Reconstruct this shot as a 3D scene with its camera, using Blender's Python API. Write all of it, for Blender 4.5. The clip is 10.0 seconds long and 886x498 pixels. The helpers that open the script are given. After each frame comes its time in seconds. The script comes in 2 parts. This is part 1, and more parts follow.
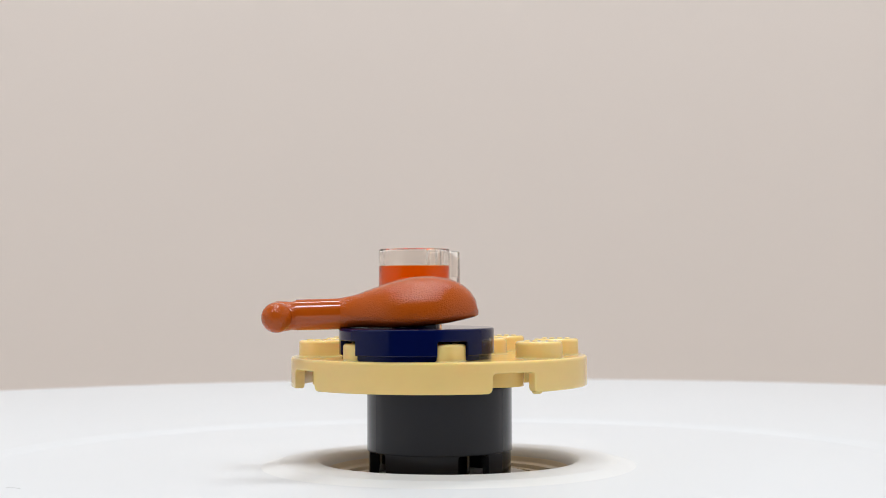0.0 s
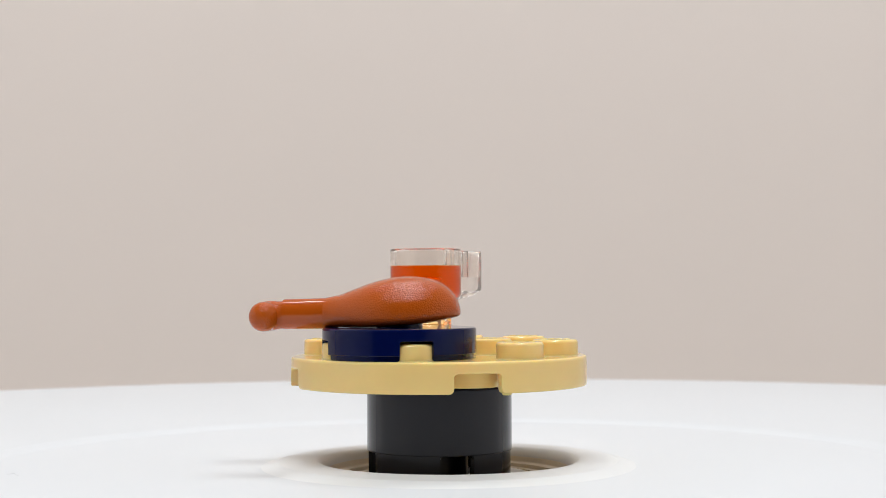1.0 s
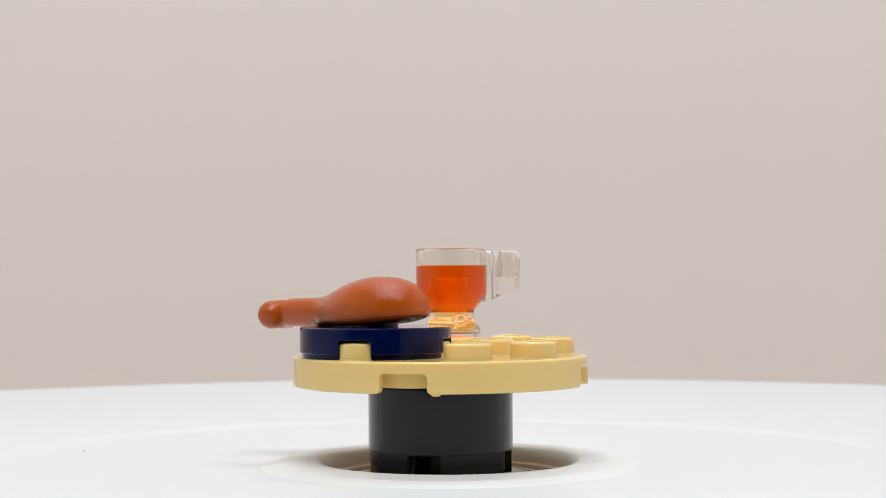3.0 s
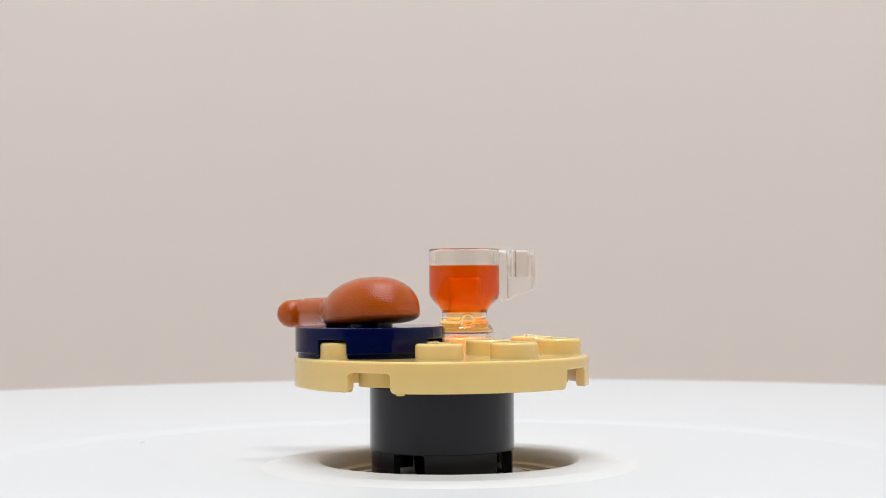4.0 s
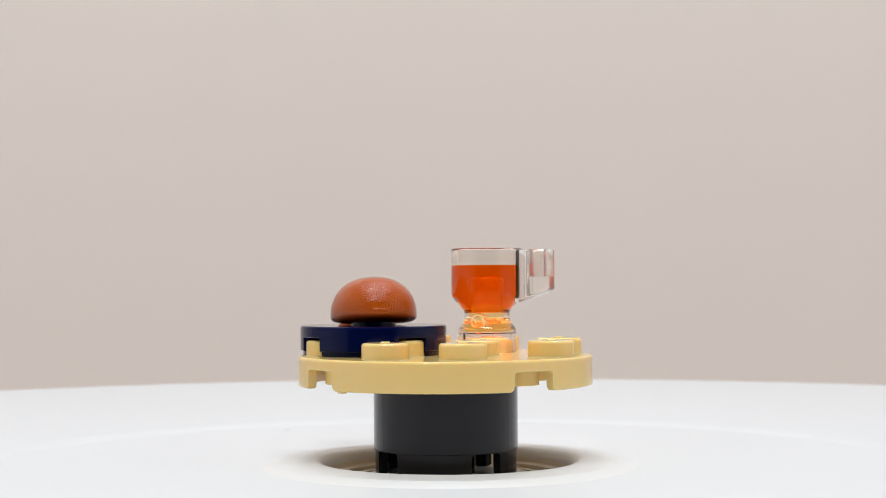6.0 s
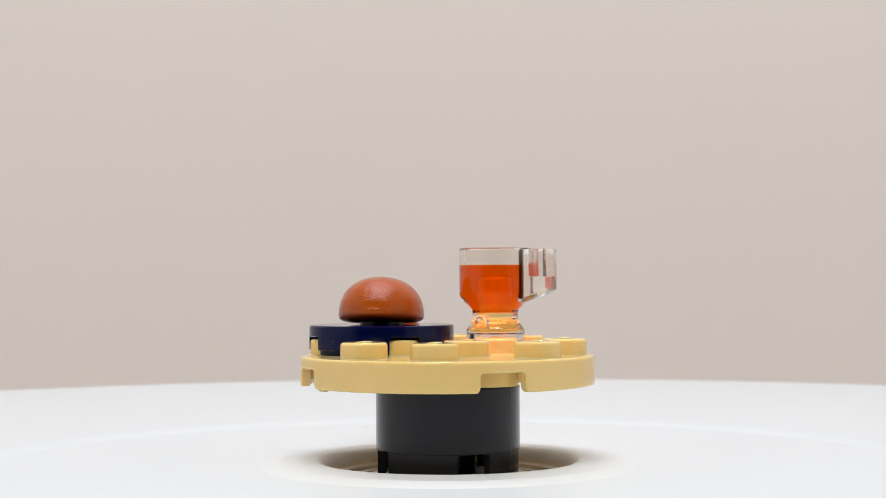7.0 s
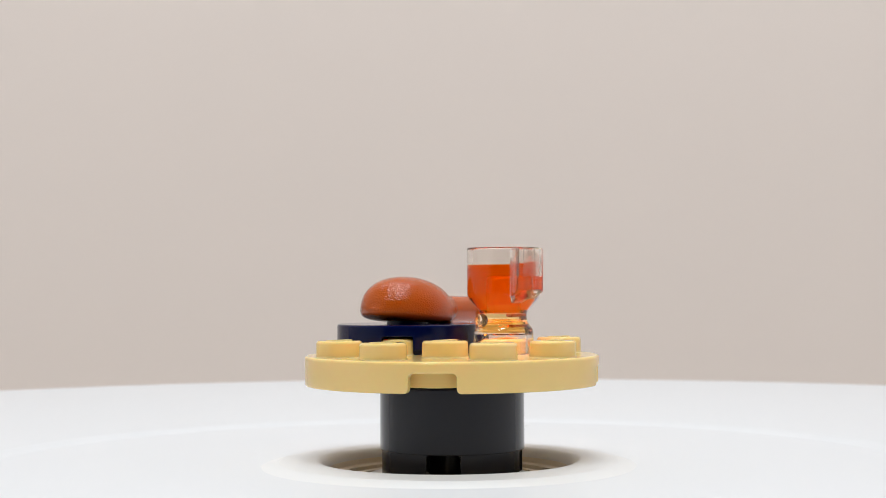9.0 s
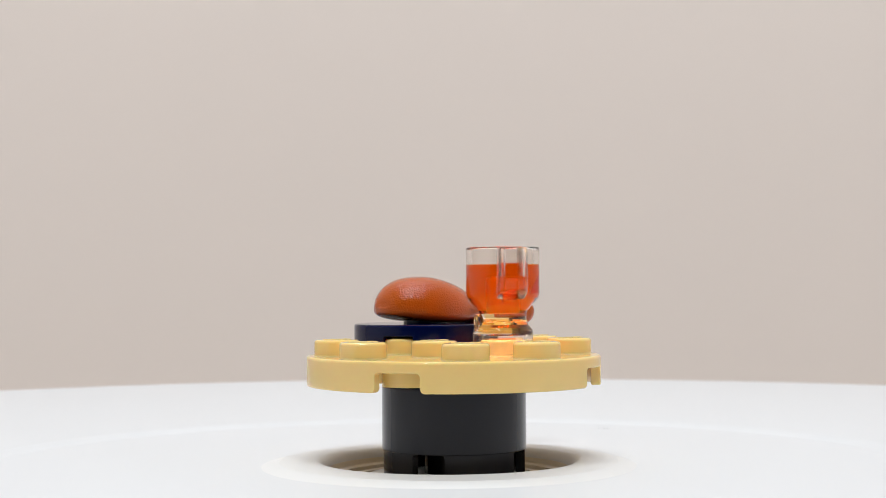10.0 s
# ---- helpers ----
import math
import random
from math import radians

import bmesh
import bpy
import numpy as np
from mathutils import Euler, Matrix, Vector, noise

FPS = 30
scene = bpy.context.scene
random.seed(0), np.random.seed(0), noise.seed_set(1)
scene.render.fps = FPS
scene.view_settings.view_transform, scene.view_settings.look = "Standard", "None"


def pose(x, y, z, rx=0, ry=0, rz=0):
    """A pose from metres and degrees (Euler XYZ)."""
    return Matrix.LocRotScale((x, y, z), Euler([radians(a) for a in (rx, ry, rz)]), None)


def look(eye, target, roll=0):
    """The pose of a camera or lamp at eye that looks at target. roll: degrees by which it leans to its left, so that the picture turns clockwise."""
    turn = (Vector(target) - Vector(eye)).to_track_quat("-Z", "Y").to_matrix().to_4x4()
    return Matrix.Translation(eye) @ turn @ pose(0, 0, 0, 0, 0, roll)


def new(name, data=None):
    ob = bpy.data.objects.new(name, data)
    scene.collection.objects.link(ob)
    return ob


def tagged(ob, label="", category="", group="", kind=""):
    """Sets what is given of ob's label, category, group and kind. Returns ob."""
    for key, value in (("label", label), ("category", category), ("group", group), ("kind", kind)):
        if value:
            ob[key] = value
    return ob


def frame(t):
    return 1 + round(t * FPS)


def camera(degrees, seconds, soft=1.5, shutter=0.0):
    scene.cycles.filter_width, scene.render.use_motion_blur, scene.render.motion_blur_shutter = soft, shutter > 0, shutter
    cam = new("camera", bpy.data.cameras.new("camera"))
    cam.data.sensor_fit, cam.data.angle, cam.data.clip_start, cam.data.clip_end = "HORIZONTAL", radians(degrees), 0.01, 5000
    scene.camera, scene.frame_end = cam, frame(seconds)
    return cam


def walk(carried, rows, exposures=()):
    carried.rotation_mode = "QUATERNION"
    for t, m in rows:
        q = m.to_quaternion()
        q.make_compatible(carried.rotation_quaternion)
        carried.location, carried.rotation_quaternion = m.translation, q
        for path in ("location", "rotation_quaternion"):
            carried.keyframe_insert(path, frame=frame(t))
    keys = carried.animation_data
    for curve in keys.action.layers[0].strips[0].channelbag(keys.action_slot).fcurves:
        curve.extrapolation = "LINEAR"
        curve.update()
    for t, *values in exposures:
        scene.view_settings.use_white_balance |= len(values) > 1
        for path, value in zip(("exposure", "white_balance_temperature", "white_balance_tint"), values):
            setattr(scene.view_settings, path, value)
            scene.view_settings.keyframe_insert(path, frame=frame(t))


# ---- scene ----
# ---- camera ----
MM = 0.001
EYE = Vector((0.0, -168.77, 20.73)) * MM
YAW, PITCH = radians(-0.163), radians(1.191)
AIM = EYE + Vector((math.sin(YAW) * math.cos(PITCH), math.cos(YAW) * math.cos(PITCH), math.sin(PITCH)))
SECONDS = 10.0
cam = camera(31.73, SECONDS, soft=0.5)
cam.data.dof.use_dof, cam.data.dof.focus_distance, cam.data.dof.aperture_fstop = True, 0.160, 75.0
walk(cam, [(0.0, look(EYE, AIM, -0.33)), (SECONDS, look(EYE, AIM, -0.33))], exposures=[(0.0, 0.0), (SECONDS, 0.0)])

# The platter turns clockwise, seen from above; the toy stands a little off its axis.
SPIN = -13.975            # degrees a second
TURN_0 = -16.53           # the toy's own turn at the start
OFF_X, OFF_Y = -0.961, -0.188

# ---- light: two light bars under the lid of an added, unseen photo box, in a dim room ----
world = bpy.data.worlds.new("room_air")
scene.world = world
world.use_nodes = True
world.node_tree.nodes["Background"].inputs[0].default_value = (0.9, 0.95, 1.0, 1)
world.node_tree.nodes["Background"].inputs[1].default_value = 0.05


def area_lamp(name, at, target, sx, sy, watts, colour):
    data = bpy.data.lights.new(name, "AREA")
    data.shape, data.size, data.size_y, data.energy, data.color = "RECTANGLE", sx, sy, watts, colour
    ob = new(name, data)
    ob.matrix_world = look(Vector(at), Vector(target))
    return ob


LAMPS = [
    area_lamp("light_bar_lamp", (0, 0.105, 0.395), (0, 0.105, 0), 0.26, 0.06, 0.765, (0.91, 0.96, 1.0)),
    area_lamp("light_bar_lamp", (0, -0.180, 0.395), (0, -0.10, 0), 0.26, 0.09, 1.33, (0.91, 0.96, 1.0)),
]


# ---- materials ----
def material(name):
    m = bpy.data.materials.new(name)
    m.use_nodes = True
    return m, m.node_tree.nodes, m.node_tree.links, m.node_tree.nodes["Principled BSDF"]


def plastic(name, colour, rough=0.25, vary=0.06, grain=900.0, bump=0.05, sub=0.0, rough_vary=0.1, mottle=220.0, shine=0.5, ior=1.53, pebble=False):
    """Moulded plastic: base colour with a faint flow mottle, fine relief and uneven gloss."""
    m, n, l, b = material(name)
    co = n.new("ShaderNodeTexCoord")
    big = n.new("ShaderNodeTexNoise")
    big.inputs["Scale"].default_value, big.inputs["Detail"].default_value = mottle, 4
    l.new(co.outputs["Object"], big.inputs["Vector"])
    ramp = n.new("ShaderNodeMapRange")
    ramp.inputs["To Min"].default_value, ramp.inputs["To Max"].default_value = 1 - vary, 1 + vary
    l.new(big.outputs["Fac"], ramp.inputs["Value"])
    mul = n.new("ShaderNodeVectorMath")
    mul.operation = "SCALE"
    mul.inputs[0].default_value = colour
    l.new(ramp.outputs[0], mul.inputs["Scale"])
    l.new(mul.outputs[0], b.inputs["Base Color"])
    fine = n.new("ShaderNodeTexVoronoi" if pebble else "ShaderNodeTexNoise")
    fine.inputs["Scale"].default_value, fine.inputs["Detail"].default_value = grain, 0 if pebble else 1
    l.new(co.outputs["Object"], fine.inputs["Vector"])
    rr = n.new("ShaderNodeMapRange")
    rr.inputs["To Min"].default_value, rr.inputs["To Max"].default_value = rough - rough_vary, rough + rough_vary
    l.new(big.outputs["Fac"], rr.inputs["Value"])
    l.new(rr.outputs[0], b.inputs["Roughness"])
    bp = n.new("ShaderNodeBump")
    bp.inputs["Strength"].default_value, bp.inputs["Distance"].default_value = bump, 0.0001
    l.new(fine.outputs["Distance" if pebble else "Fac"], bp.inputs["Height"])
    l.new(bp.outputs[0], b.inputs["Normal"])
    bp.invert = pebble
    b.inputs["IOR"].default_value = ior
    b.inputs["Specular IOR Level"].default_value = shine
    if sub:
        b.inputs["Subsurface Weight"].default_value = sub
        b.inputs["Subsurface Radius"].default_value = (0.9, 0.6, 0.3)
        b.inputs["Subsurface Scale"].default_value = 0.0011
    return m


def clear(name, colour, ior, rough=0.0, milk=0.0, thin=0.0):
    """Clear plastic; milk is the share of yellow scatter put in to look lit, thin the share that passes unbent."""
    m, n, l, b = material(name)
    n.remove(b)
    g = n.new("ShaderNodeBsdfGlass")
    g.inputs["Color"].default_value = (*colour, 1)
    g.inputs["IOR"].default_value, g.inputs["Roughness"].default_value = ior, rough
    l.new(g.outputs[0], n["Material Output"].inputs["Surface"])
    if milk or thin:
        haze, mix = n.new("ShaderNodeBsdfTranslucent" if milk else "ShaderNodeBsdfTransparent"), n.new("ShaderNodeMixShader")
        haze.inputs["Color"].default_value = (1.0, 0.84, 0.38, 1) if milk else (*colour, 1)
        mix.inputs[0].default_value = milk or thin
        l.new(g.outputs[0], mix.inputs[1])
        l.new(haze.outputs[0], mix.inputs[2])
        l.new(mix.outputs[0], n["Material Output"].inputs["Surface"])
    return m


def tint(name, colour):
    """Coloured plastic moulded into clear plastic of the same density: it colours light and does not bend it."""
    m, n, l, b = material(name)
    n.remove(b)
    g = n.new("ShaderNodeBsdfTransparent")
    g.inputs["Color"].default_value = (*colour, 1)
    l.new(g.outputs[0], n["Material Output"].inputs["Surface"])
    return m


TAN = plastic("tan_plastic", (0.87, 0.625, 0.245), 0.055, 0.04, 1200, 0.015, 0.5, 0.02)
NAVY = plastic("navy_plastic", (0.0014, 0.0042, 0.044), 0.07, 0.04, 1500, 0.01, 0.0, 0.02, 220, 0.22)
CHARCOAL = plastic("charcoal_plastic", (0.0215, 0.0215, 0.028), 0.13, 0.04, 1500, 0.01, 0.0, 0.03, 220, 0.23)
BROWN = plastic("orange_brown_textured_plastic", (0.45, 0.079, 0.005), 0.12, 0.06, 5200, 0.40, 0.0, 0.02, 220, 0.40, 1.46, pebble=True)
BROWN_SMOOTH = plastic("orange_brown_smooth_plastic", (0.45, 0.078, 0.005), 0.07, 0.04, 1500, 0.02, 0.0, 0.02, 220, 0.5, 1.48)
WHITE = plastic("white_satin_plastic", (0.74, 0.745, 0.755), 0.42, 0.012, 700, 0.03, 0.0, 0.05, 40)
# White plastic; its slight warmth stands in for bounced light.
RING_WHITE = plastic("bounce_warm_white", (0.81, 0.803, 0.795), 0.40, 0.015, 700, 0.03, 0.0, 0.05, 90)
# Beige puts the recess's brownish shade and warm bounce into its colour.
CREAM = plastic("recess_bounce_cream", (0.80, 0.70, 0.56), 0.40, 0.03, 700, 0.03, 0.0, 0.05, 120)
BACKDROP = plastic("beige_backdrop_sheet", (0.753, 0.6635, 0.607), 0.85, 0.010, 900, 0.06, 0.0, 0.05, 9)
BOX_WHITE = plastic("white_box_lining", (0.80, 0.79, 0.77), 0.7, 0.02, 300, 0.1, 0.0, 0.05, 12)
LID_GREY = plastic("grey_lid_lining", (0.30, 0.30, 0.30), 0.8, 0.03, 300, 0.1, 0.0, 0.05, 12)
ROOM_GREY = plastic("grey_room_paint", (0.12, 0.118, 0.115), 0.8, 0.05, 300, 0.2, 0.0, 0.05, 6)
CLEAR = clear("clear_plastic", (0.99, 0.972, 0.955), 1.45, thin=0.03)
CLEAR_GRIP = clear("clear_plastic_grip", (0.99, 0.972, 0.955), 1.45, thin=0.15)
# Pale amber imitates the drink's light refracted into the clear foot.
FOOT_GLOW = tint("foot_glow_amber", (1.0, 0.86, 0.58))
AMBER = tint("clear_orange_plastic", (0.985, 0.585, 0.015))
# Second orange layer imitates light lost in the thick of the drink.
AMBER_DEEP = tint("clear_deep_orange_plastic", (0.975, 0.56, 0.02))
LINT = plastic("grey_lint", (0.76, 0.76, 0.765), 0.8, 0.05)
# Yellow scatter stands in for the brighter light through the hollow post.
CORE = clear("lit_yellow_core", (1.0, 1.0, 0.92), 0.88, milk=0.34)
ALU = plastic("grey_metal_housing", (0.5, 0.5, 0.5), 0.4, 0.03)
ALU.node_tree.nodes["Principled BSDF"].inputs["Metallic"].default_value = 1.0


# ---- mesh helpers: shapes are drawn in millimetres ----
def part(name, bm, mat, parent=None, label="", smooth=35, outward=True):
    bmesh.ops.remove_doubles(bm, verts=bm.verts[:], dist=0.0008)
    if outward:
        bmesh.ops.recalc_face_normals(bm, faces=bm.faces[:])
    bm.transform(Matrix.Scale(MM, 4))
    me = bpy.data.meshes.new(name)
    limit = radians(smooth)
    for f in bm.faces:
        f.smooth = True
    for e in bm.edges:
        if len(e.link_faces) == 2 and e.calc_face_angle(0) > limit:
            e.smooth = False
    bm.to_mesh(me)
    bm.free()
    me.materials.append(mat)
    ob = new(name, me)
    if parent:
        ob.parent = parent
    if label:
        tagged(ob, label)
    return ob


def thing(name, label, category, m=None, group="", kind=""):
    ob = new(name)
    ob.empty_display_size = 0.005
    if m:
        ob.matrix_world = m
    return tagged(ob, label, category, group, kind)


def mm(x, y, z, rz=0.0, rx=0.0, ry=0.0):
    return pose(x * MM, y * MM, z * MM, rx, ry, rz)


def mm_raw(x, y, z):
    return Matrix.Translation((x, y, z))


def columns(bm, cols, closed=True):
    """Skin a list of columns of points."""
    vs = [[bm.verts.new(p) for p in c] for c in cols]
    n = len(vs)
    for i in range(n if closed else n - 1):
        a, b = vs[i], vs[(i + 1) % n]
        for j in range(len(a) - 1):
            bm.faces.new((a[j], b[j], b[j + 1], a[j + 1]))
    return vs


def held(profile):
    """Points close to both ends of each long stretch, so that rounded edges stay tight."""
    out = [profile[0]]
    for (a, b), (c, d) in zip(profile, profile[1:]):
        run = math.hypot(c - a, d - b)
        if run > 0.3:
            k = 0.05 / run
            out += [(a + (c - a) * k, b + (d - b) * k), (c - (c - a) * k, d - (d - b) * k)]
        out.append((c, d))
    return out


def lathe(profile, seg=96, bm=None, cx=0.0, cy=0.0):
    bm = bm or bmesh.new()
    profile = held(profile)
    cols = []
    for i in range(seg):
        a = 2 * math.pi * i / seg
        cols.append([(cx + max(r, 1e-5) * math.cos(a), cy + max(r, 1e-5) * math.sin(a), z) for r, z in profile])
    columns(bm, cols)
    return bm


def box(bm, x0, x1, y0, y1, z0, z1, bevel=0.0, m=None):
    got = bmesh.ops.create_cube(bm, size=1.0, matrix=(m or Matrix()) @ Matrix.Translation(((x0 + x1) / 2, (y0 + y1) / 2, (z0 + z1) / 2)) @ Matrix.Diagonal((x1 - x0, y1 - y0, z1 - z0, 1)))
    if bevel:
        es = {e for v in got["verts"] for e in v.link_edges}
        bmesh.ops.bevel(bm, geom=list(es), offset=bevel, segments=3, profile=0.5, affect="EDGES")
    return bm


def union(*solids):
    """One closed bmesh out of several that overlap."""
    obs = []
    for bm in solids:
        bmesh.ops.remove_doubles(bm, verts=bm.verts[:], dist=0.0008)
        bmesh.ops.recalc_face_normals(bm, faces=bm.faces[:])
        me = bpy.data.meshes.new("solid")
        bm.to_mesh(me)
        bm.free()
        obs.append(new("solid", me))
    for ob in obs[1:]:
        cut = obs[0].modifiers.new("join", "BOOLEAN")
        cut.operation, cut.solver, cut.object = "UNION", "EXACT", ob
    out = bmesh.new()
    out.from_object(obs[0], bpy.context.evaluated_depsgraph_get())
    for ob in obs:
        me = ob.data
        bpy.data.objects.remove(ob)
        bpy.data.meshes.remove(me)
    return out


def arc(cx, cz, r, a0, a1, n=4):
    return [(cx + r * math.cos(radians(a0 + (a1 - a0) * i / n)), cz + r * math.sin(radians(a0 + (a1 - a0) * i / n))) for i in range(n + 1)]


def lower_edge(radius, notches, width, height, rc):
    """Angle and height along a round wall's lower edge, with round-cornered notches cut up into it."""
    half = width / 2
    shape = []
    shape += arc(-half - rc, rc, rc, -90, 0)
    shape += arc(-half + rc, height - rc, rc, 180, 90)
    run = half - rc
    shape += [(run * (k / 5 - 1), height) for k in range(1, 10)]
    shape += arc(half - rc, height - rc, rc, 90, 0)
    shape += arc(half + rc, rc, rc, 180, 270)
    out = []
    notches = sorted(notches)
    for k, c in enumerate(notches):
        out += [(radians(c) + s / radius, z) for s, z in shape]
        nxt = notches[(k + 1) % len(notches)] + (360 if k == len(notches) - 1 else 0)
        a = radians(c) + (half + rc) / radius
        b = radians(nxt) - (half + rc) / radius
        out += [(a + (b - a) * i / 32, 0.0) for i in range(1, 32)]
    return out


def held_column(profile, low):
    """As held(), with the same number of points for every column."""
    col = profile(low)
    out = [col[0]]
    for i, ((a, b), (c, d)) in enumerate(zip(col, col[1:])):
        run = max(math.hypot(c - a, d - b), 1e-6)
        k = min(0.05 / run, 0.3)
        out += [(a + (c - a) * k, b + (d - b) * k), (c - (c - a) * k, d - (d - b) * k), (c, d)]
    return out


def notched(profile, radius, notches, width, height, rc):
    """profile(low) gives the (radius, height) column for a lower edge at that height."""
    bm = bmesh.new()
    columns(bm, [[(max(r, 1e-5) * math.cos(a), max(r, 1e-5) * math.sin(a), z) for r, z in held_column(profile, low)] for a, low in lower_edge(radius, notches, width, height, rc)])
    return bm


def tube(r_in, r_out, z0, z1, seg=40):
    return lathe([(r_out, z0), (r_out, z1), (r_in, z1), (r_in, z0 + 0.1), (r_in + 0.1, z0), (r_out, z0)], seg)


def stud_mesh(relief=True):
    """A round stud, 4.8 mm wide and 1.75 mm high, with raised strokes in plain bars in place of its mark."""
    bm = lathe([(0, 0), (2.62, 0.0), (2.50, 0.04), (2.44, 0.14), (2.43, 1.36)] + arc(2.08, 1.38, 0.35, 0, 90, 6) + [(0, 1.73)], 48)
    if relief:
        turn = pose(0, 0, 0, 0, 0, 12)
        for x in (-1.23, -0.41, 0.41, 1.23):
            for y0, y1 in ((-0.50, -0.34), (-0.08, 0.08), (0.34, 0.50)):
                box(bm, x - 0.27, x + 0.27, y0, y1, 1.64, 1.81, 0.07, turn)
            box(bm, x - 0.29, x - 0.14, -0.50, 0.50, 1.64, 1.81, 0.07, turn)
    return bm


DIAGONALS = (-135, -45, 45, 135)
GRID = [(x, y) for x in (-12, -4, 4, 12) for y in (-12, -4, 4, 12) if abs(x) + abs(y) < 24]


# ---- the setting: backdrop, and an unseen photo box and room added to shape the light ----
def slab(name, x0, x1, y0, y1, z0, z1, mat, label, category, bevel=0.0):
    return tagged(part(name, box(bmesh.new(), x0, x1, y0, y1, z0, z1, bevel), mat), label, category, kind="structure")


slab("floor", -620, 620, -1200, 620, -60, -48, ROOM_GREY, "dark grey table top under the photo box", "table top")
# The backdrop is curved round so that the clear mug refracts an even tone.
sheet = bmesh.new()
columns(sheet, [[(r * math.cos(radians(a)), r * math.sin(radians(a)) * 0.98, z) for r, z in ((318, -48), (318, 418), (321, 418), (321, -48), (318, -48))] for a in range(-3, 184, 3)], closed=False)
tagged(part("backdrop", sheet, BACKDROP), "plain warm beige backdrop sheet curving round the turntable", "backdrop", kind="structure")
slab("wall_north", -338, 338, 322, 330, -48, 420, BOX_WHITE, "white back lining of a photo box", "wall")
slab("floor_box", -330, 330, -150, 322, -48, -46, BOX_WHITE, "white floor sheet of a photo box", "floor")
# Unseen sides and lid, added: white lifts edges, grey limits fill light.
slab("wall_east", 330, 338, -420, 322, -48, 420, BOX_WHITE, "unseen white box side, added to brighten edges", "wall")
slab("wall_west", -338, -330, -420, 322, -48, 420, BOX_WHITE, "unseen white box side, added to brighten edges", "wall")
slab("ceiling", -338, 338, -420, 330, 420, 428, LID_GREY, "unseen grey box lid, added to hold back fill light", "ceiling")
# Unseen room, added and kept dim so that dark plastic reflects little.
slab("wall_south", -620, 620, -1212, -1200, -48, 900, ROOM_GREY, "unseen dim grey room wall, added for dark reflections", "wall")
slab("wall_room_east", 620, 632, -1212, 620, -60, 900, ROOM_GREY, "unseen dim grey room wall, added for dark reflections", "wall")
slab("wall_room_west", -632, -620, -1212, 620, -60, 900, ROOM_GREY, "unseen dim grey room wall, added for dark reflections", "wall")
slab("wall_room_north", -632, 632, 620, 632, -60, 900, ROOM_GREY, "unseen dim grey room wall, added for dark reflections", "wall")
slab("ceiling_room", -632, 632, -1212, 632, 900, 912, ROOM_GREY, "unseen dim grey room ceiling, added for dark reflections", "ceiling")

for y in (105, -180):
    bar = thing("light_bar", "long flat light bar under the box lid", "lamp", mm(0, y, 400), "light bars")
    part("housing", box(bmesh.new(), -140, 140, -52, 52, 4, 22, 1.5), ALU, bar)


# ---- turntable ----
def turntable():
    base = thing("turntable", "white round plastic turntable with a ringed centre recess, on a table", "turntable", mm(0, 0, -46))
    part("housing", lathe([(0, 0), (118, 0), (120, 2), (120, 36), (117, 39.9), (0, 39.9)], 128), WHITE, base)
    outer = [(20, -6), (134, -6), (138, -4)] + arc(137.6, -1.85, 3.4, -60, 90, 10)
    disc = [(120, 1.55), (90, 1.50), (60, 1.42), (53.5, 1.38), (52.3, 1.22), (51, 0.95), (49.5, 0.88), (46, 0.90), (24, 1.0), (19.5, 1.0), (19.5, -5.9), (20, -6)]
    plat = part("platter", lathe(outer + disc, 192), WHITE, base, "glossy white disc with a shallow step", smooth=50)
    ring = [(19.4, -2.5), (20.25, 0.97), (18.2, 1.50), (14.4, 1.62)] + arc(14.4, 0.32, 1.3, 97.5, 180, 11) + [(13.05, -2.5), (19.4, -2.5)]
    part("centre_ring", lathe(ring, 160), RING_WHITE, plat, smooth=9)
    recess = [(8.8, -3), (13.03, -3), (13.03, 0.62), (12.98, 0.66), (12.93, 0.58), (12.8, 0.15), (12.68, 0.06), (11.9, 0.06), (11.75, 0.0), (11.7, -0.40), (11.55, -0.47), (10.6, -0.47), (10.45, -0.40), (10.4, -0.2), (10.25, -0.13), (9.9, -0.13), (9.75, -0.2), (9.7, -0.75), (9.55, -0.82), (8.8, -0.82), (8.8, -3)]
    part("recess", lathe(recess, 128), CREAM, plat, "stepped round recess", smooth=40)
    part("hub", lathe([(0, -3), (8.78, -3), (8.78, -0.12), (8.74, -0.04), (8.62, 0.0), (0, 0.0)], 96), RING_WHITE, plat, "pale round hub", smooth=40)

    def spot(r, a, z=1.0):
        return Vector((r * math.cos(radians(a)), r * math.sin(radians(a)), z))

    bm = bmesh.new()
    path = [spot(45.6, 202.4, 0.94) + Vector((1.6 * f - 0.8, 0.55 * math.sin(5.2 * f), 0.0)) for f in [k / 14 for k in range(15)]]
    columns(bm, [[tuple(p + Vector((0.0, 0.022 * math.cos(a), 0.022 + 0.022 * math.sin(a)))) for a in [k * math.pi / 2 for k in range(5)]] for p in path], closed=False)
    part("lint", bm, LINT, plat, "curled grey lint fibre")
    for r, a, size in ((30.6, 265.6, 0.06), (42.4, 234.1, 0.055), (22.3, 22.6, 0.055)):
        bm = lathe([(0, 0), (size, 0), (size * 0.8, size * 0.5), (0, size * 0.7)], 8)
        part("speck", bm, LINT, plat).matrix_local = Matrix.Translation(spot(r, a, 0.98) * MM)
    return plat


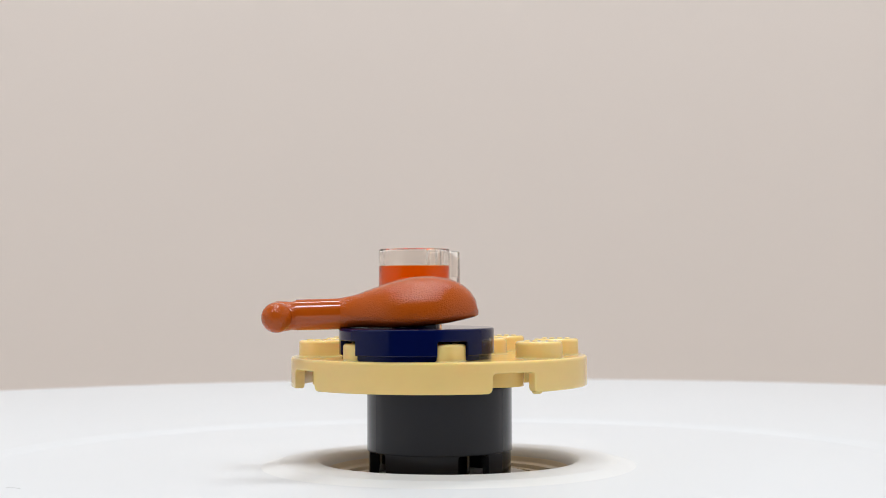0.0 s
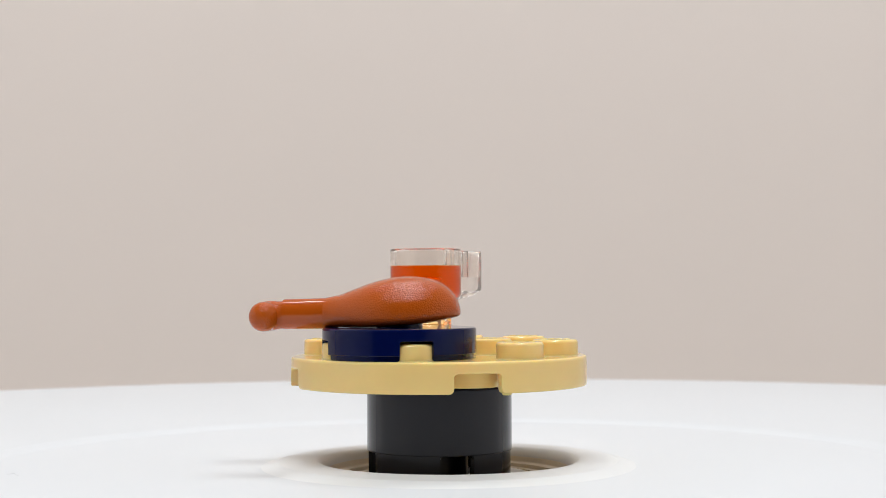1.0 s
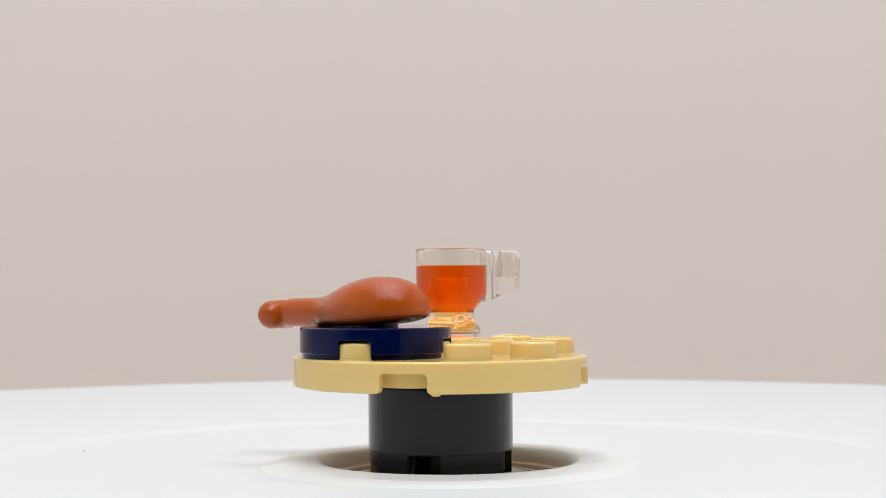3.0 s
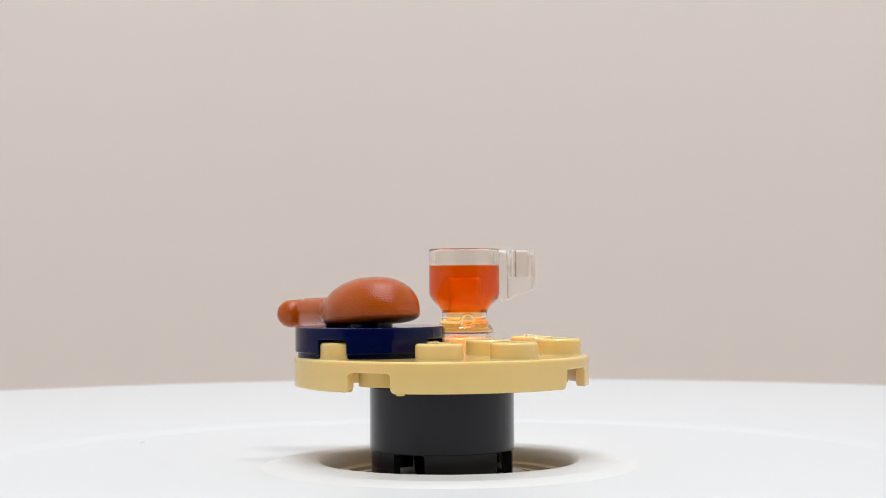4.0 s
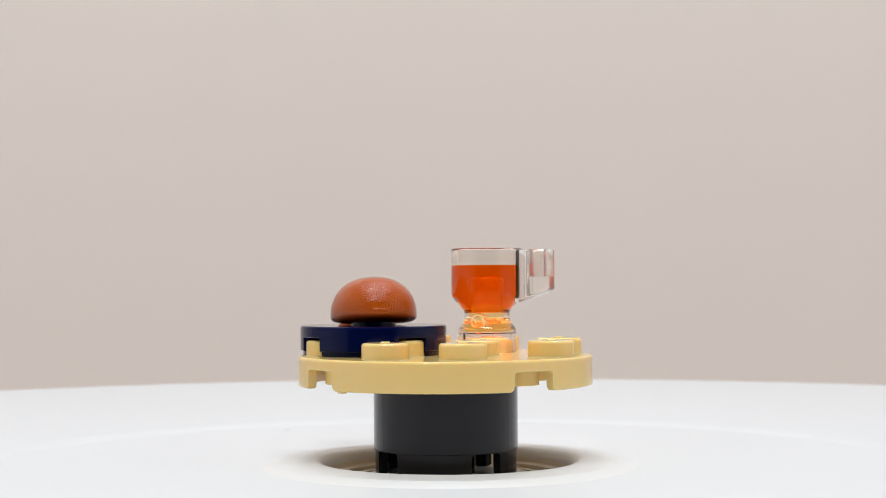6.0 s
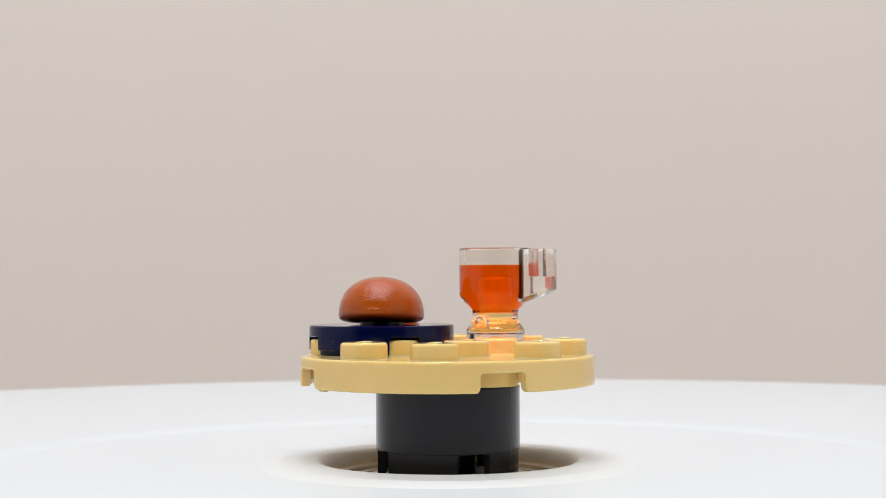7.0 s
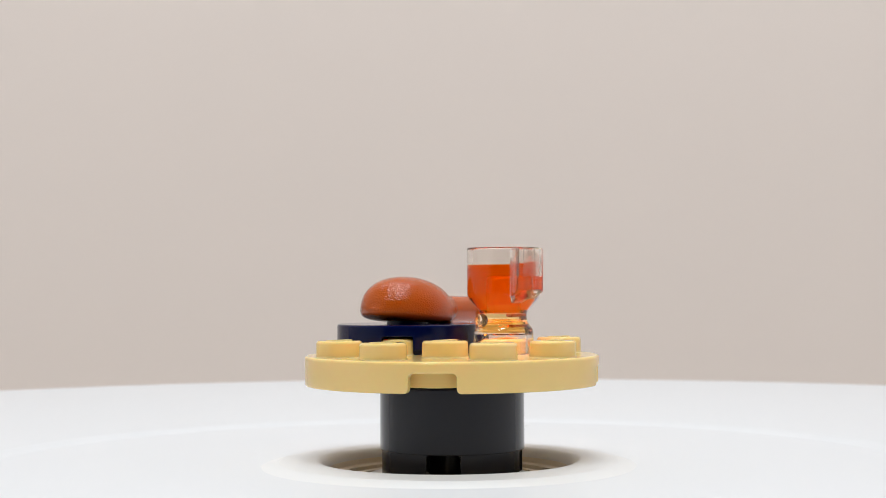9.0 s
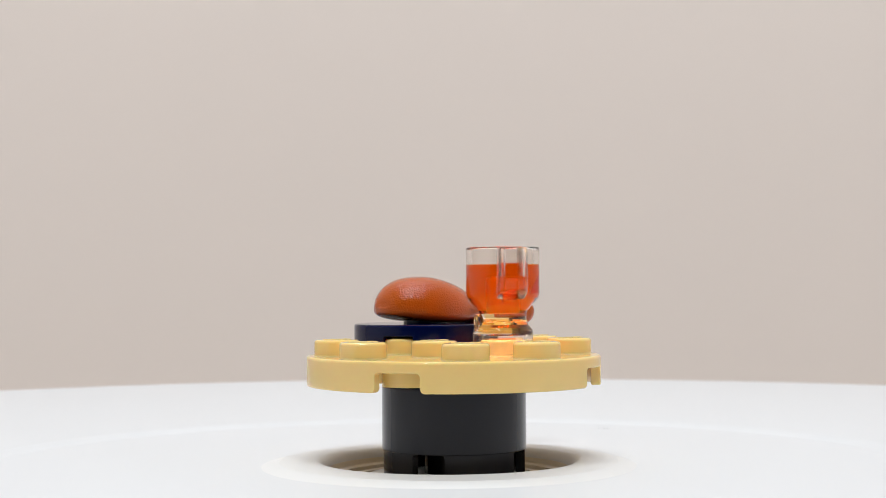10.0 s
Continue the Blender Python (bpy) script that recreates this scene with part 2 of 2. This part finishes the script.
# ---- toy parts ----
def round_brick():
    b = thing("round_brick", "dark grey round toy brick standing in the turntable recess", "toy brick")

    def prof(low):
        step = 2.65
        return [(0, 9.6), (7.62, 9.6), (7.76, 9.54), (7.82, 9.4), (7.82, max(low, step) + 0.06), (7.78, max(low, step)), (7.66, max(low, step)), (7.66, low + 0.06), (7.6, low), (6.75, low), (6.7, low + 0.05), (6.7, 8.4), (0, 8.4)]
    part("body", notched(prof, 7.8, DIAGONALS, 3.75, 2.62, 0.38), CHARCOAL, b)
    part("tube", tube(2.4, 3.25, 0.05, 8.5), CHARCOAL, b)
    for x, y in ((-4, -4), (-4, 4), (4, -4), (4, 4)):
        s = part("stud", stud_mesh(False), CHARCOAL, b)
        s.matrix_local = mm(x, y, 9.58)
    return b


def round_plate():
    p = thing("round_plate", "tan round toy plate with twelve studs and four rim notches", "toy plate")

    def prof(low):
        return [(0, 3.2), (15.62, 3.2), (15.78, 3.16), (15.89, 3.05), (15.93, 2.90), (15.93, low + 0.15), (15.89, low + 0.05), (15.79, low), (15.02, low), (14.95, low + 0.08), (14.95, 2.1), (0, 2.1)]
    part("body", notched(prof, 15.93, DIAGONALS, 4.95, 2.0, 0.46), TAN, p)
    for x in (-8, 0, 8):
        for y in (-8, 0, 8):
            if x or y:
                part("tube", tube(2.4, 3.25, 0.5, 2.2, 32), TAN, p).matrix_local = mm(x, y, 0)
    bm = lathe([(0, 0.1), (0.5, 0.1), (0.5, -0.1), (0.38, -0.2), (0, -0.22)], 16)
    part("gate_mark", bm, TAN, p).matrix_local = mm(15.25 * math.cos(radians(-33)), 15.25 * math.sin(radians(-33)), 0)
    first = None
    for x, y in GRID:
        if first is None:
            first = s = part("stud", stud_mesh(), TAN, p)
        else:
            s = new("stud", first.data)
            s.parent = p
        s.matrix_local = mm(x, y, 3.19)
    return p


def round_tile():
    t = thing("round_tile", "glossy navy blue round toy tile pressed onto the tan plate", "toy tile")

    def prof(low):
        g = max(low, 0.5)
        return [(0, 3.2), (7.78, 3.2), (7.93, 3.14), (8.0, 2.98), (8.0, g + 0.1), (7.94, g + 0.03), (7.72, g), (7.72, low + 0.03), (7.68, low), (6.6, low), (6.6, 2.2), (0, 2.2)]
    part("body", notched(prof, 8.0, DIAGONALS, 3.5, 1.95, 0.25), NAVY, t)
    part("stud", lathe([(1.6, 0.6), (2.42, 0.6), (2.42, 1.55), (2.3, 1.7), (1.75, 1.7), (1.6, 1.55), (1.6, 0.6)], 48), NAVY, t).matrix_local = mm(0, 0, 2.58)
    for a, z, size in ((-14, 1.55, 0.032), (-98, 2.2, 0.022), (-150, 2.7, 0.026), (-72, 1.2, 0.02), (20, 0.9, 0.025)):
        bm = bmesh.new()
        bmesh.ops.create_icosphere(bm, subdivisions=1, radius=size)
        part("speck", bm, BOX_WHITE, t, "white dust speck").matrix_local = mm(8.0 * math.cos(radians(a)), 8.0 * math.sin(radians(a)), z)
    return t


def ease(table, u):
    """Smooth reading of a short table of (place, value)."""
    if u <= table[0][0]:
        return table[0][1]
    for i in range(len(table) - 1):
        (a, p), (b, q) = table[i], table[i + 1]
        if u <= b:
            pa = table[i - 1] if i else (2 * a - b, 2 * p - q)
            qb = table[i + 2] if i + 2 < len(table) else (2 * b - a, 2 * q - p)
            m0 = (q - pa[1]) / (b - pa[0]) * (b - a)
            m1 = (qb[1] - p) / (qb[0] - a) * (b - a)
            s = (u - a) / (b - a)
            return (2 * s ** 3 - 3 * s * s + 1) * p + (s ** 3 - 2 * s * s + s) * m0 + (3 * s * s - 2 * s ** 3) * q + (s ** 3 - s * s) * m1
    return table[-1][1]


# Drumstick: along u, towards the knuckle; heights above the tile's top.
TOP = [(-6.3, 1.9), (-6.1, 2.85), (-5.2, 4.05), (-3.8, 4.86), (-2.0, 5.24), (0.2, 5.22), (2.5, 4.74), (4.6, 4.02), (6.2, 3.44), (8.0, 3.06)]
SEAM = [(-6.3, 1.75), (-4.8, 1.5), (-2.0, 1.1), (1.7, 0.95), (5.0, 1.15), (8.0, 1.45)]
LOW = [(-6.3, 1.25), (-6.0, 1.08), (-2.6, 0.40), (0.5, 0.12), (4.0, 0.02), (6.5, 0.01), (8.0, -0.10)]
WIDE = [(-0.01, 4.72), (0.0, 4.72), (1.2, 4.62), (2.6, 4.25), (4.0, 3.6), (5.5, 2.72), (7.0, 1.92), (8.0, 1.56)]


def half_width(u):
    """The meat is a half ellipse in plan, then narrows to the shaft."""
    return 4.72 * math.sqrt(max(0.0, 1 - (u / 6.42) ** 2)) if u < 0 else ease(WIDE, u)



def drumstick():
    d = thing("toy_drumstick", "orange-brown plastic toy drumstick lying across the navy tile", "toy food")
    bm = bmesh.new()
    us = [-6.40] + [-6.36 + 14.36 * (i / 50) ** 1.6 for i in range(51)]
    cols = []
    for k, u in enumerate(us):
        v = max(u, -6.3)
        top, seam, low, wide = ease(TOP, v), ease(SEAM, v), ease(LOW, v), half_width(min(u, 8.0))
        if k == 0:
            top, low = seam + 0.05, seam - 0.35
        blend = min(1, max(0, (v - 3.0) / 5.0))
        ring = []
        for j in range(48):
            a = 2 * math.pi * j / 48
            c, s = math.cos(a), math.sin(a)
            if s >= 0:
                e = 0.90 + 0.10 * blend
                y, z = wide * math.copysign(abs(c) ** e, c), seam + (top - seam) * s ** e
            else:
                e = 0.36 + 0.64 * blend
                y, z = wide * math.copysign(abs(c) ** e, c), seam + (seam - low) * math.copysign(abs(s) ** (0.75 + 0.25 * blend), s)
            ring.append((u, y, z))
        cols.append(ring + [ring[0]])
    vs = columns(bm, cols, closed=False)
    bm.faces.new([v for v in vs[0][:-1]])
    bm.faces.new([v for v in vs[-1][:-1]])
    part("meat", bm, BROWN, d, smooth=60)
    # the raised mould seam along both sides
    bm = bmesh.new()
    for side in (1, -1):
        strip = []
        for u in [-6.0 + 13.5 * i / 40 for i in range(41)]:
            w, z = half_width(u), ease(SEAM, u)
            strip.append([(u, side * (w - 0.10), z + 0.05), (u, side * (w + 0.022), z), (u, side * (w - 0.10), z - 0.05)])
        columns(bm, strip, closed=False)
    part("seam", bm, BROWN_SMOOTH, d)
    bm = lathe([(0, 0), (1.61, 0), (1.59, 4.5), (0, 4.5)], 48)
    part("shaft", bm, BROWN_SMOOTH, d).matrix_local = mm(7.85, 0, 1.46) @ pose(0, 0, 0, 0, 91.2, 0)
    # knuckle: a short waist, then a rounded end wider than it is high
    neck = [(0, 0), (1.53, 0), (1.53, 0.1), (1.50, 0.3), (1.47, 0.6), (1.49, 0.95), (1.54, 1.35), (1.57, 1.8), (1.57, 2.2), (0, 2.4)]
    bm = lathe(neck, 40)
    bm.transform(mm_raw(12.2, 0, 1.30) @ pose(0, 0, 0, 0, 92.5, 0))
    end = [(1.57 * math.cos(radians(a)), -1.25 + 1.57 * math.sin(radians(a))) for a in range(-90, 1, 10)] + [(1.58, 0.0)]
    end += [(r, -z) for r, z in reversed(end[:-1])]
    ball = lathe(end, 40)
    ball.transform(mm_raw(14.3, 0, 1.14) @ pose(0, 0, 0, 90, 0, 0))
    spare = bpy.data.meshes.new("spare")
    ball.to_mesh(spare)
    ball.free()
    bm.from_mesh(spare)
    bpy.data.meshes.remove(spare)
    part("knuckle", bm, BROWN, d, smooth=60)
    return d


def mug():
    g = thing("toy_mug", "clear plastic toy mug holding translucent orange drink, on a plate stud", "toy mug")
    outer = [(3.02, 0.02), (3.18, 0.12), (3.2, 2.0), (3.22, 2.45), (3.16, 2.72), (2.98, 2.98), (2.74, 3.25), (2.58, 3.55), (2.51, 3.9), (2.5, 4.2), (2.52, 4.5), (2.66, 4.8), (3.0, 5.2), (3.5, 5.75), (3.82, 6.15), (3.94, 6.6), (3.95, 7.2), (3.95, 11.35), (3.9, 11.5), (3.78, 11.56)]
    inner = [(3.42, 11.56), (3.32, 11.45), (3.3, 11.2), (3.3, 9.72), (0, 9.72)]
    socket = [(0, 2.3), (2.3, 2.3), (2.45, 2.15), (2.47, 0.15), (2.6, 0.02), (3.02, 0.02)]
    drink = part("drink", lathe([(0, 4.62), (2.2, 4.62), (2.4, 4.75), (2.75, 5.2), (3.3, 5.85), (3.58, 6.25), (3.7, 6.7), (3.72, 7.2), (3.72, 9.66), (3.7, 9.69), (0, 9.69)], 80), AMBER, g, "translucent orange drink", smooth=40)
    # Added inner skin: darkens the drink where light would cross more of it.
    part("drink_depth", lathe([(0, 5.85), (2.3, 5.9), (2.9, 6.15), (3.25, 6.55), (3.38, 7.2), (3.4, 9.64), (0, 9.66)], 64), AMBER_DEEP, drink, "added inner skin that darkens the thick part of the drink", smooth=40)
    part("post", lathe([(0, 4.7), (1.28, 4.7), (1.28, 8.02), (1.25, 8.2), (1.15, 8.34), (0.95, 8.42), (0, 8.44)], 48), CORE, g, "hollow post in the drink, with yellow scatter added to look lit")
    # Added body: its colour stands in for drink light in the foot.
    part("drink_foot_glow", lathe([(0, 2.36), (1.9, 2.36), (1.95, 2.6), (1.4, 3.4), (1.3, 3.9), (1.5, 4.58), (0, 4.58)], 48), FOOT_GLOW, drink, "added amber body that tints the foot like light from the drink", smooth=40)
    # round pip on the foot
    pip = lathe([(0.0, 0.0), (0.88, 0.0), (0.88, 0.82), (0.8, 0.93), (0.55, 0.96), (0.45, 0.88), (0.0, 0.86)], 32)
    pip.transform(mm_raw(0, 0, 3.55) @ pose(0, 0, 0, 0, 0, PIP) @ mm_raw(2.1, 0, 0) @ pose(0, 0, 0, 0, 90, 0))
    # handle: a block with a slanted underside and a slot down from its top, on a web
    half, long, rc = 1.52, 7.9, 1.2
    plan = [(3.75, -0.72), (4.75, -0.72), (4.92, -0.8), (5.0, -1.0), (5.06, -half + 0.2), (5.14, -half + 0.08), (5.3, -half)] + [(long - rc + rc * math.cos(a), -half + rc + rc * math.sin(a)) for a in [radians(-90 + 9 * k) for k in range(11)]]
    plan += [(x, -y) for x, y in reversed(plan)]
    slot = [(sx, sy) for sx, sy in ((5.62, -0.95), (5.75, -1.08), (6.9, -1.08), (7.2, -0.8), (7.2, 0.8), (6.9, 1.08), (5.75, 1.08), (5.62, 0.95))]
    bm = bmesh.new()

    def floor_at(x):
        return 5.95 + (x - 4.95) * 0.36
    n = len(plan)
    rings = []
    for inset, lift, top in ((0.24, 0.0, False), (0.13, 0.03, False), (0.05, 0.10, False), (0.0, 0.22, False), (0.0, -0.22, True), (0.05, -0.10, True), (0.12, -0.03, True), (0.22, 0.0, True)):
        ring = []
        for k, (x, y) in enumerate(plan):
            a, b = Vector(plan[k - 1]), Vector(plan[(k + 1) % n])
            e, f = (Vector((x, y)) - a).normalized(), (b - Vector((x, y))).normalized()
            side = Vector((-e.y - f.y, e.x + f.x)).normalized()
            q = Vector((x, y)) + side * (inset / max(0.5, side.dot(Vector((-e.y, e.x)))))
            ring.append(bm.verts.new((q.x, q.y, (11.36 if top else floor_at(q.x)) + lift)))
        rings.append(ring)
    for a, b in zip(rings, rings[1:]):
        for k in range(n):
            bm.faces.new((a[k], a[(k + 1) % n], b[(k + 1) % n], b[k]))
    bm.faces.new(rings[0])
    up = [bm.verts.new((x, y, 11.36)) for x, y in slot]
    dn = [bm.verts.new((x, y, 8.42)) for x, y in slot]
    for k in range(len(slot)):
        bm.faces.new((up[k], up[(k + 1) % 8], dn[(k + 1) % 8], dn[k]))
    bm.faces.new(dn)
    edges = [bm.edges.get((v[k], v[(k + 1) % len(v)])) for v in (rings[-1], up) for k in range(len(v))]
    bmesh.ops.triangle_fill(bm, use_beauty=True, edges=edges)
    bm.transform(pose(0, 0, 0, 0, 0, GRIP))
    # cup, handle and pip are one clear body; its skin is then divided into the three parts
    whole = union(lathe(socket + outer[1:] + inner, 96), bm, pip)
    heights, radii = [z for r, z in outer], [r for r, z in outer]

    def side(face):
        c = face.calc_center_median()
        if math.hypot(c.x, c.y) < np.interp(c.z, heights, radii) + 0.03:
            return "cup"
        return "handle" if c.z > 5.2 else "pip"
    for name in ("cup", "handle", "pip"):
        piece = whole.copy()
        bmesh.ops.delete(piece, geom=[f for f in piece.faces if side(f) != name], context="FACES")
        part(name, piece, CLEAR_GRIP if name == "handle" else CLEAR, g, smooth=40, outward=False)
    whole.free()
    for ob in g.children_recursive:
        ob.visible_shadow = ob.name.startswith("drink")
    return g


GRIP = 73.5     # the handle's turn on the toy
PIP = -11.0
PLATTER, BRICK, PLATE, TILE = turntable(), round_brick(), round_plate(), round_tile()
DRUMSTICK, MUG = drumstick(), mug()


# ---- movement ----
def motions():
    toy = mm(OFF_X, OFF_Y, 0, TURN_0)
    at = [
        (PLATTER, mm(0, 0, 46)),
        (BRICK, toy),
        (PLATE, toy @ mm(0, 0, 9.6)),
        (TILE, toy @ mm(0, -8, 12.8)),
        (DRUMSTICK, toy @ mm(0, -8, 16.0, 199.2)),
        (MUG, toy @ mm(-4.05, 3.97, 12.8)),
    ]
    for ob, m in at:
        walk(ob, [(k * 0.5, mm(0, 0, 0, SPIN * k * 0.5) @ m) for k in range(21)])


motions()
